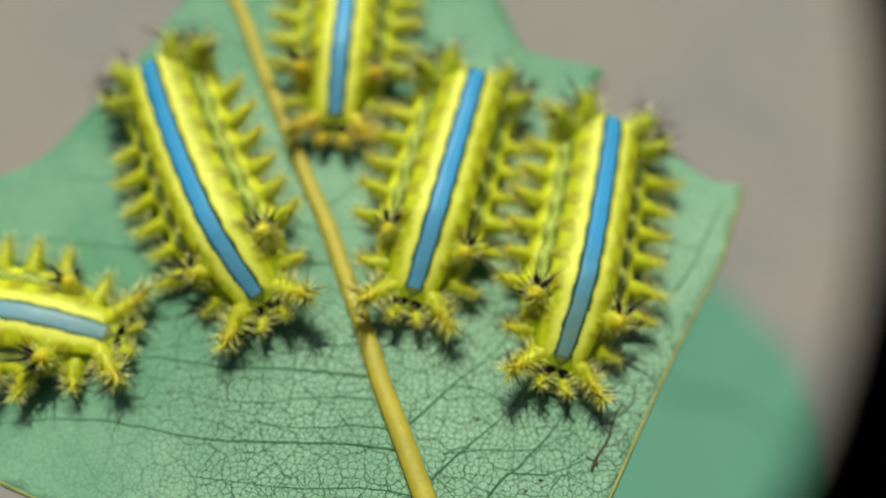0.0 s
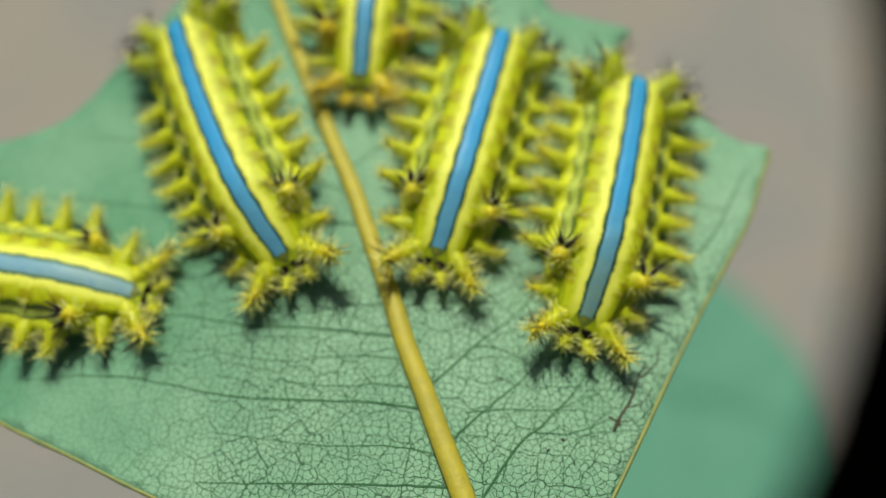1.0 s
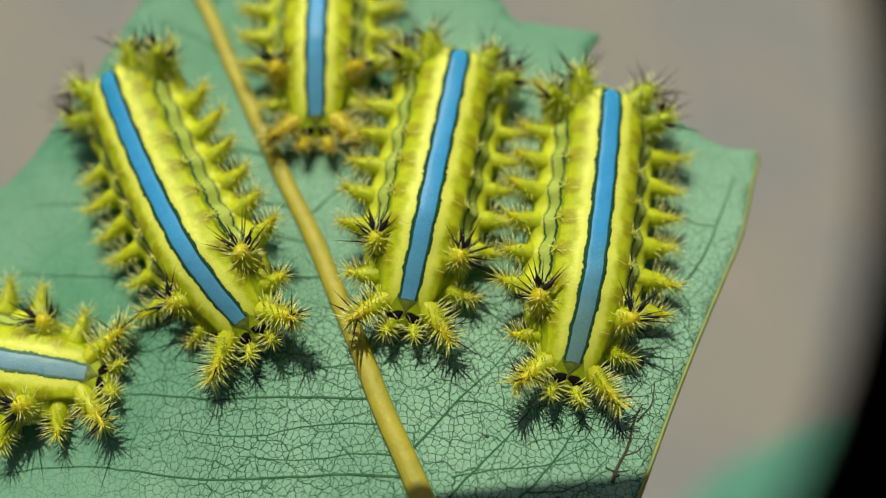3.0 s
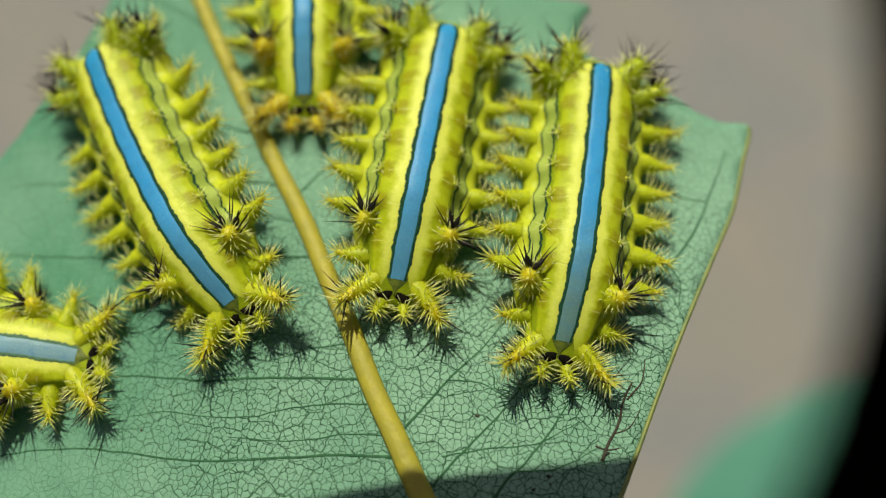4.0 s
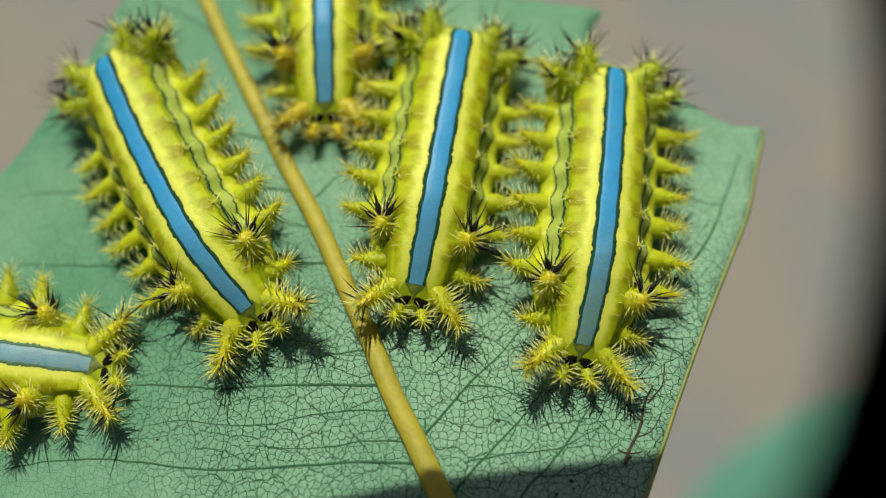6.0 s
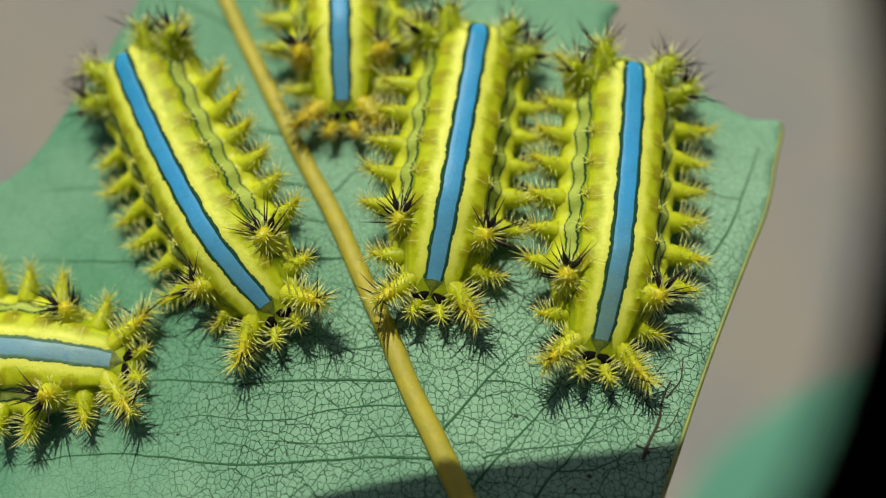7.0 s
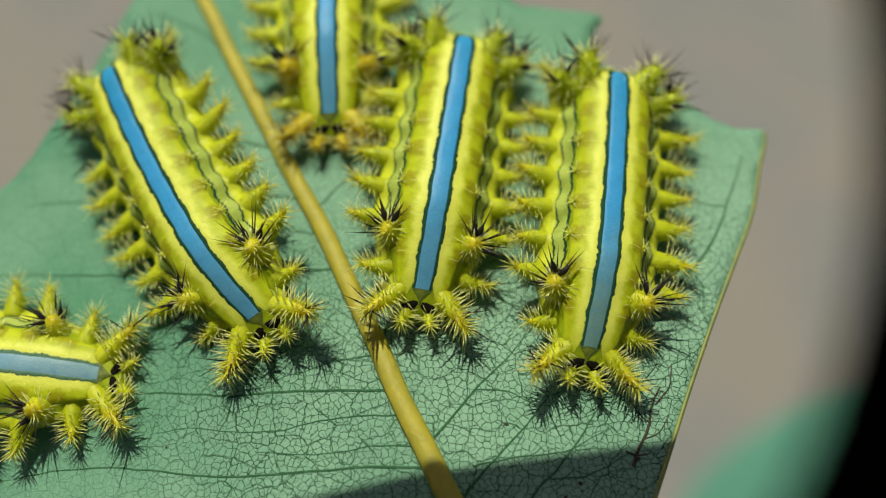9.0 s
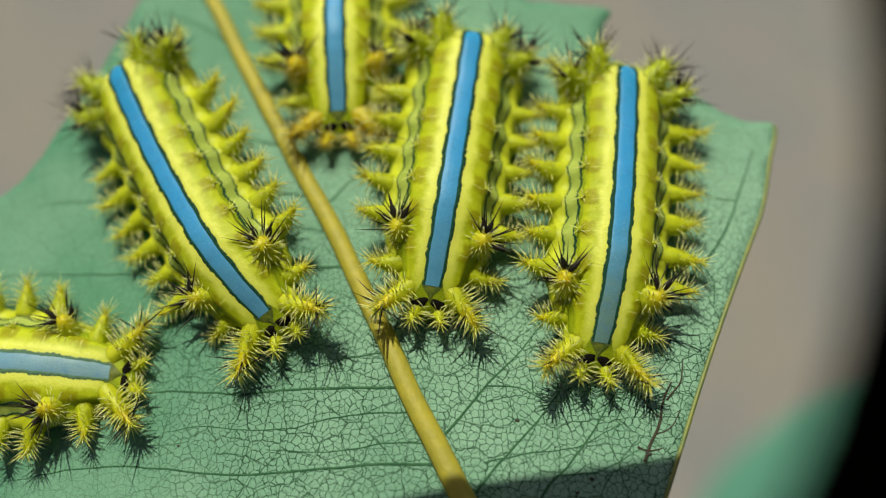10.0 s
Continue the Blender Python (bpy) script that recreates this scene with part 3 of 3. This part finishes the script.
def spine_set(length, r0, r1, count, lo, hi, thick, rng, lean=(0.15, 0.9), start=0.25):
    """Spines that stand out all round a knob, and forward at its tip."""
    verts, faces = [], []
    for i in range(count):
        t = start + (1 - start) * (i + rng.random()) / count
        a = 2.399 * i + rng.random() * 0.7
        r = (r0 + (r1 - r0) * t) * 0.75
        if t > 0.8:
            r *= rng.random() ** 0.5
        up = lean[0] + (lean[1] - lean[0]) * t ** 2 + rng.uniform(-0.15, 0.25)
        way = Vector((math.cos(a) * (1 - 0.45 * max(0, up)), math.sin(a) * (1 - 0.45 * max(0, up)), up))
        cone(verts, faces, (r * math.cos(a), r * math.sin(a) + lift(t) * length, length * min(t, 0.97)), way, rng.uniform(lo, hi), thick * rng.uniform(0.8, 1.2))
    return verts, faces


KNOBS = {}


def knob_meshes(kind):
    """The shared meshes of each kind of knob, in four uneven versions."""
    if kind in KNOBS:
        return KNOBS[kind]
    made = []
    for v in range(4):
        rng = random.Random(hash_of(kind) + v * 17)
        row = {}
        if kind == "lateral":
            L, r0, r1 = 1.75 + 0.4 * v / 3, 0.72, 0.18
            row["knob"] = mesh_of("tubercle", *lobe(L, r0, r1, rng), LOBE)
            row["spines"] = tuft_mesh(*spine_set(L, r0, r1, 62, 0.7, 1.35, 0.042, rng, (0.0, 0.8), 0.15), SPINE)
        elif kind == "small":
            L, r0, r1 = 0.26, 0.24, 0.12
            row["knob"] = mesh_of("tubercle", *lobe(L, r0, r1, rng), LOBE)
            row["spines"] = tuft_mesh(*spine_set(L, r0, r1, 7, 0.4, 0.8, 0.042, rng, (0.2, 0.9)), SPINE_GLASS)
        elif kind == "horn":
            L, r0, r1 = 1.75 + 0.25 * v / 3, 1.15, 0.58
            row["knob"] = mesh_of("tubercle", *lobe(L, r0, r1, rng), LOBE_WARM)
            row["spines"] = tuft_mesh(*spine_set(L, r0, r1, 95, 0.6, 1.1, 0.048, rng, (-0.1, 0.85), 0.0), SPINE)
            row["size"] = (L, r0, r1, 10, 3)
        elif kind == "front":
            L, r0, r1 = 2.1 + 0.3 * v / 3, 1.15, 0.52
            row["knob"] = mesh_of("tubercle", *lobe(L, r0, r1, rng), LOBE_GREEN)
            row["spines"] = tuft_mesh(*spine_set(L, r0, r1, 115, 0.8, 1.6, 0.056, rng, (0.0, 0.9), 0.05), SPINE_GREEN)
            row["size"] = (L, r0, r1, 12, 3)
        elif kind == "crest":
            L, r0, r1 = 2.0 + 0.3 * v / 3, 1.15, 0.55
            row["knob"] = mesh_of("tubercle", *lobe(L, r0, r1, rng), LOBE_GREEN)
            row["spines"] = tuft_mesh(*spine_set(L, r0, r1, 110, 0.8, 1.6, 0.058, rng, (0.0, 0.9), 0.0), SPINE_GREEN)
            row["size"] = (L, r0, r1, 13, 0)
        elif kind == "tail":
            L, r0, r1 = 2.9 + 0.3 * v / 3, 0.72, 0.26
            row["knob"] = mesh_of("tubercle", *lobe(L, r0, r1, rng), LOBE_WARM)
            row["spines"] = tuft_mesh(*spine_set(L, r0, r1, 130, 0.9, 1.7, 0.056, rng, (0.05, 0.7), 0.0), SPINE)
            row["size"] = (L, r0, r1, 5, 0)
        else:
            L, r0, r1 = 1.4, 0.46, 0.16
            row["knob"] = mesh_of("tubercle", *lobe(L, r0, r1, rng), LOBE_WARM)
            row["spines"] = tuft_mesh(*spine_set(L, r0, r1, 40, 0.65, 1.2, 0.052, rng, (0.0, 0.7), 0.0), SPINE)
        made.append(row)
    KNOBS[kind] = made
    return made


def single(name, length, radius, sides, bulge):
    verts, faces = [], []
    cone(verts, faces, (0, 0, 0), (0, 0, 1), length, radius, sides, bulge)
    return mesh_of(name, verts, faces, BLACK)


BRISTLE = single("bristle", 1.0, 0.056, 5, 0.85)


def thorn_mesh():
    """A swollen black base that runs out into a long bristle."""
    rows = [(-0.1, 0.10), (0.08, 0.19), (0.35, 0.22), (0.6, 0.17), (0.85, 0.075), (1.25, 0.04), (1.6, 0.008)]
    return mesh_of("thorn", *tube([(0, 0, z) for z, _ in rows], [r for _, r in rows], 8), BLACK)


THORN = thorn_mesh()


def hash_of(word):
    return sum(ord(c) * (i + 3) for i, c in enumerate(word))


def add_knob(cat, kind, at, way, rng):
    row = knob_meshes(kind)[rng.randrange(4)]
    way = Vector(way).normalized()
    turn = way.to_track_quat("Z", "Y").to_matrix().to_4x4() @ pose(0, 0, 0, 0, 0, rng.uniform(-25, 25))
    size = rng.uniform(0.9, 1.08)
    m = Matrix.Translation(Vector(at) * MM) @ turn @ Matrix.Scale(size, 4)
    knob = part("tubercle", row["knob"], cat, at=m)
    part("spine_tuft", row["spines"], knob, "pale yellow stinging spines", kind="stuff")
    if "size" not in row:
        return
    L, r0, r1, thin, fat = row["size"]
    back = turn.to_3x3().transposed()
    side = 1 if way.x >= 0 else -1
    ahead = math.atan2(0.8 if kind != "tail" else -0.8, side * 0.6)

    def stick(name, me, label, a, up, t, stretch, near=0.75):
        aim = back @ Vector((math.cos(a), math.sin(a), up))
        r = (r0 + (r1 - r0) * t) * near
        out = Vector((aim.x, aim.y, 0))
        out = out.normalized() * r if out.length > 1e-4 else out
        place = Vector((out.x, out.y + lift(t) * L, L * t * 0.95)) * MM
        part(name, me, knob, label, at=Matrix.Translation(place) @ aim.to_track_quat("Z", "Y").to_matrix().to_4x4() @ stretch)

    for i in range(thin):
        a = ahead + (1.5 if kind != "tail" else 2.2) * (2 * (i + rng.random()) / thin - 1)
        stick("bristle", BRISTLE, "black bristle", a, rng.uniform(0.1, 0.9), rng.uniform(0.55, 1.0), Matrix.Diagonal((1, 1, rng.uniform(2.0, 2.9), 1)))
    for i in range(fat):
        a = ahead + 1.1 * (i - (fat - 1) / 2) + rng.uniform(-0.35, 0.35)
        stick("thorn", THORN, "stout black thorn", a, rng.uniform(0.4, 1.1), rng.uniform(0.8, 1.0), Matrix.Scale(rng.uniform(0.8, 1.08), 4), 1.0)


def make_caterpillar(tail, front, bend, seed, label, high=1.0, roll=0.0, stripe=STRIPE):
    """One slug caterpillar. tail, front: where the blue stripe ends, in mm on the leaf."""
    rng = random.Random(seed)
    d = Vector((front[0] - tail[0], front[1] - tail[1]))
    length = d.length
    cat = new("caterpillar")
    tagged(cat, label, "caterpillar", "caterpillars on the leaf")
    # stands on the leaf: its up axis follows the leaf's slope under its middle
    cx, cy = (tail[0] + front[0]) / 2, (tail[1] + front[1]) / 2
    up = Vector(((swell(cx - 4, cy) - swell(cx + 4, cy)) / 8, (swell(cx, cy - 4) - swell(cx, cy + 4)) / 8, 1)).normalized()
    ahead = Vector((d.x, d.y, 0)).normalized()
    ahead = (ahead - up * ahead.dot(up)).normalized()
    base = swell(cx, cy) - (ahead.z / math.hypot(ahead.x, ahead.y)) * length / 2
    m = Matrix((ahead.cross(up), ahead, up)).transposed().to_4x4()
    cat.matrix_basis = Matrix.Translation(Vector((tail[0], tail[1], base)) * MM) @ m @ pose(0, 0, 4.2 * MM, 0, roll, 0) @ pose(0, 0, -4.2 * MM)
    shape = Shape(length, bend, seed, high)
    steps = list(np.arange(-1.7, length + 1.3, 0.245)) + [length + 1.3]
    part("body", body_mesh(shape, steps), cat)
    wave = lambda s, k: 0.04 * math.cos(2 * math.pi * s / SEG + k) + 0.05 * noise.noise(Vector((s * 1.7, k, seed))) + 0.06 * noise.noise(Vector((s * 3.9, k + 3, seed)))
    fine = list(np.arange(0.0, length + 0.35, 0.07))
    round_off = lambda s: math.sqrt(max(0.02, 1 - ease(length - 0.5, length + 0.42, s) ** 2))
    tooth = lambda s, k: wave(s, k) + 0.05 * noise.noise(Vector((s * 3.1, k + 8, seed))) + 0.06 * noise.noise(Vector((s * 7.5, k + 5, seed)))
    nar = lambda s: 1.0 + 0.03 * (1 - ease(-0.5, 5, s))
    part("stripe", strip_mesh("stripe", shape, fine, lambda s: (-(0.66 + wave(s, 1)) * nar(s) * round_off(s), (0.66 + wave(s, 4)) * nar(s) * round_off(s)), 0.08, 7, stripe), cat, "blue back stripe")
    for side in (-1, 1):
        part("stripe_edge", strip_mesh("stripe_edge", shape, fine, lambda s: (side * 0.50 * nar(s) * round_off(s), side * (0.82 - 0.06 * (1 - ease(0, 6, s)) + 1.2 * tooth(s, 2 + side)) * nar(s)), 0.06, 5, EDGE_PALE if stripe == STRIPE_GREY else EDGE), cat, "dark green wavy stripe edge")
        ridge = [s for s in steps if -1.1 <= s <= length + 0.4]
        part("ridge", strip_mesh("ridge", shape, ridge, lambda s: (side * (0.74 * nar(s) + 0.9 * (1 - ease(-1.1, 0.5, s))), side * (2.52 + 0.07 * math.cos(2 * math.pi * s / SEG) - 0.3 * (1 - ease(-1.1, 0.6, s)))), 0.035, 9, RIDGE), cat, "bright yellow back ridge")
        flank = [s for s in fine if 3.0 <= s <= length - 1.8]
        end = lambda s: 0.3 * (1 - ease(3.0, 3.8, s)) + 0.3 * ease(length - 2.6, length - 1.8, s)
        inner = lambda s: side * (2.76 - 1.6 * wave(s, 3) + end(s))
        outer = lambda s: side * (3.40 + 1.6 * wave(s, 6) - end(s))
        part("side_band", strip_mesh("side_band", shape, flank, lambda s: (inner(s), outer(s)), 0.06, 5, BAND), cat, "grey-green side band")
        for bound in (inner, outer):
            part("side_line", strip_mesh("side_line", shape, flank, lambda s: (bound(s) - 0.05 - 0.02 * math.sin(s * 3.1), bound(s) + 0.05 + 0.03 * math.sin(s * 2.3)), 0.08, 3, EDGE), cat, "thin dark wavy line")
        # knobs along the sides
        count = int((length - 2.6) / SEG)
        for i in range(1, count):
            s = 2.4 + i * SEG
            x, y, z = shape.at(s, side * 4.15)
            add_knob(cat, "lateral", (x, y, z * 0.88), (side, rng.uniform(-0.12, 0.12), rng.uniform(0.05, 0.25)), rng)
            if 1 <= i < count - 1:
                x, y, z = shape.at(s, side * 2.55)
                add_knob(cat, "small", (x, y, z - 0.05), (side * 0.7, 0, 0.75), rng)
        x, y, z = shape.at(3.7, side * 2.6)
        add_knob(cat, "horn", (x, y, z - 0.85), (side * rng.uniform(0.45, 0.75), -0.1 + rng.uniform(-0.15, 0.1), 0.75), rng)
        x, y, z = shape.at(length - 0.4, side * 1.9)
        add_knob(cat, "crest", (x, y, z - 0.9), (side * 0.42, 0.70, 0.50), rng)
        x, y, z = shape.at(length - 1.2, side * 2.9)
        add_knob(cat, "front", (x, y, z - 0.6), (side * 0.78, 0.20, 0.60), rng)
        x, y, z = shape.at(length - 0.6, side * 3.6)
        add_knob(cat, "lateral", (x, y, z * 0.8), (side * 0.8, 0.55, 0.15), rng)
        x, y, z = shape.at(1.7, side * 3.5)
        add_knob(cat, "lateral", (x, y, z * 0.72), (side * 0.95, -0.2, 0.10), rng)
        x, y, z = shape.at(-0.15, side * 2.1)
        add_knob(cat, "tail", (x, y, z * 0.82), (side * 0.68, -0.70, 0.05), rng)
        x, y, z = shape.at(-1.3, side * 1.35)
        add_knob(cat, "inner", (x, y, z * 0.78), (side * 0.24, -0.9, 0.42), rng)
        # black velvet patch beside the notch
        v, f = [], []
        for i in range(5):
            for k in range(12):
                a = 2 * math.pi * k / 12
                r = (1.0, 0.9, 0.7, 0.4, 0.1)[i] * (1.2 + 0.55 * noise.noise(Vector((math.cos(a) * 1.6, math.sin(a) * 1.6, seed + side))))
                s, x = -1.02 + 0.24 * r * math.sin(a) - 0.13 * math.cos(a) * r, side * (0.98 + 0.72 * r * math.cos(a))
                v.append(shape.at(s, x, (0.02, 0.06, 0.09, 0.10, 0.10)[i]))
        for i in range(4):
            for k in range(12):
                j = (k + 1) % 12
                f.append((i * 12 + k, i * 12 + j, (i + 1) * 12 + j, (i + 1) * 12 + k))
        f.append(tuple(range(48, 60)))
        part("black_patch", mesh_of("black_patch", v, f, VELVET), cat, "black tail patch")
    tailpiece = [s for s in steps if -1.0 <= s <= 0.3]
    part("notch", strip_mesh("notch", shape, tailpiece, lambda s: (-0.08 - 0.80 * ease(-0.85, 0.1, s), 0.08 + 0.80 * ease(-0.85, 0.1, s)), 0.06, 5, NOTCH), cat, "olive wedge behind the stripe")
    return cat


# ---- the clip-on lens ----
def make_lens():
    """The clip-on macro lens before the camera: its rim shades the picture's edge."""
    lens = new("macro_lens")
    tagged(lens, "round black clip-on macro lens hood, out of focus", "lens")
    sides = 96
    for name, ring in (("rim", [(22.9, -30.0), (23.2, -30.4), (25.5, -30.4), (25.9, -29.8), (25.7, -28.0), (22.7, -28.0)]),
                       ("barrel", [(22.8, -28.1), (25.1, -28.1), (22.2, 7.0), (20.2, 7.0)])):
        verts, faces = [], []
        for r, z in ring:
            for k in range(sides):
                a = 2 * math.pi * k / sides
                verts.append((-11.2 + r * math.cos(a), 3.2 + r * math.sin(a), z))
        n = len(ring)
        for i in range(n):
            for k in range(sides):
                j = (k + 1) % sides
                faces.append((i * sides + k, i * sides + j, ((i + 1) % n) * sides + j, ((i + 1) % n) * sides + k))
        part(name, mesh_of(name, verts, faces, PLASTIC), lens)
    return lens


def make_shade_plate():
    """An unseen plate added in place of the phone; its straight edge throws a shadow on the leaf."""
    clip = new("shade_plate")
    tagged(clip, "flat black unseen plate added to shade the leaf", "clip")
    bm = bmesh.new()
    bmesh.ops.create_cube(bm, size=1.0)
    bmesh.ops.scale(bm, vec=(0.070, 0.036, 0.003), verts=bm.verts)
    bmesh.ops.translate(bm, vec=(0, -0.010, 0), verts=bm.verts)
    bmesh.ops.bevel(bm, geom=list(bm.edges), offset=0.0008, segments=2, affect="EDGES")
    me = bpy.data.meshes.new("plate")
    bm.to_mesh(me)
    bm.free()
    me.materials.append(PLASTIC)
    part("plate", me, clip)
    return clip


leaf = make_leaf()
lower_leaf = make_far_leaf()
GREEN = "spiny yellow-green slug caterpillar with blue stripe"
make_caterpillar((-12.8, -6.0), (-24.1, 13.1), -0.6, 11, GREEN + " near the midrib", roll=-15.0)
make_caterpillar((-1.2, -4.2), (1.6, 15.0), 0.0, 12, GREEN + " beside another", roll=7.0)
make_caterpillar((9.95, -8.3), (12.6, 11.9), 0.25, 13, GREEN + " near the leaf edge", roll=9.0, stripe=STRIPE_FADED)
crawler = make_caterpillar((-8.3, 9.9), (-9.3, 32.6), 0.0, 14, "orange-tinged yellow slug caterpillar with blue stripe, crawling over the midrib")
make_caterpillar((-23.2, -9.0), (-45.5, -7.2), 0.2, 15, "yellow slug caterpillar with grey-blue stripe lying across the leaf", 0.72, stripe=STRIPE_GREY)
make_caterpillar((-20.8, 34.0), (-27.5, 54.0), 0.0, 16, "yellow-green slug caterpillar on the narrow end of the leaf")
tint = {LOBE_WARM: LOBE_ORANGE, SPINE: SPINE_ORANGE}
for ob in crawler.children_recursive:
    swap = tint.get(ob.data.materials[0])
    if swap and (ob.data.materials[0] != SPINE or ob.parent.data.materials[0] == LOBE_WARM):
        ob.material_slots[0].link = "OBJECT"
        ob.material_slots[0].material = swap
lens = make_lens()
clip = make_shade_plate()


def motions():
    base = crawler.matrix_basis.copy()
    walk(crawler, [(t, Matrix.Translation((x * MM, y * MM, 0)) @ base) for t, x, y in (
        (0.0, -1.05, 0.95), (1.0, -1.05, 0.9), (2.0, -0.85, 0.75), (2.7, -0.7, 0.7), (3.8, -0.6, 0.5), (4.5, -0.5, 0.45),
        (5.0, -0.25, 0.5), (5.5, -0.02, 0.5), (5.7, -0.02, 0.45), (6.8, -0.05, 0.12), (8.0, 0.0, 0.06), (9.0, 0.0, 0.0), (10.0, 0.02, -0.04))])
    hang = Vector((20 * MM, 3.5 * MM, 0))
    walk(lower_leaf, [(t, Matrix.Translation((x * MM, y * MM, -200 * MM)) @ pose(0, 0, 0, 0, 0, turn) @ Matrix.Translation(-hang)) for t, x, y, turn in (
        (0.0, 93, 104, -38), (1.0, 87, 94, -36), (1.7, 82, 74, -4), (2.5, 83, 53, 24), (4.0, 82, 43, 36), (5.5, 81, 38, 40), (7.0, 76, 41, 43), (9.0, 76, 40, 43), (10.0, 77, 39, 44))])
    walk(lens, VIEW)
    # the added plate is shifted by hand to hold its shadow edge in place
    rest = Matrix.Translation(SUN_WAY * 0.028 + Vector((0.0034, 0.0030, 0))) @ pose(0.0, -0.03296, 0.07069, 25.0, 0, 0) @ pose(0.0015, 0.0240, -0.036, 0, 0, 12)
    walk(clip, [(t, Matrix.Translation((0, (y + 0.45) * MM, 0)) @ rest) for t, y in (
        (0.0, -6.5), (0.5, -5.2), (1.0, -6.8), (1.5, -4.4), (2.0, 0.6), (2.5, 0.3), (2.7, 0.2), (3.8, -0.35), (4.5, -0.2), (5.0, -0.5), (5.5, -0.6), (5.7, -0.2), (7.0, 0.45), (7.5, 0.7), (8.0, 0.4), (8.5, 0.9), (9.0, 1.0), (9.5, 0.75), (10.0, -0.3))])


motions()
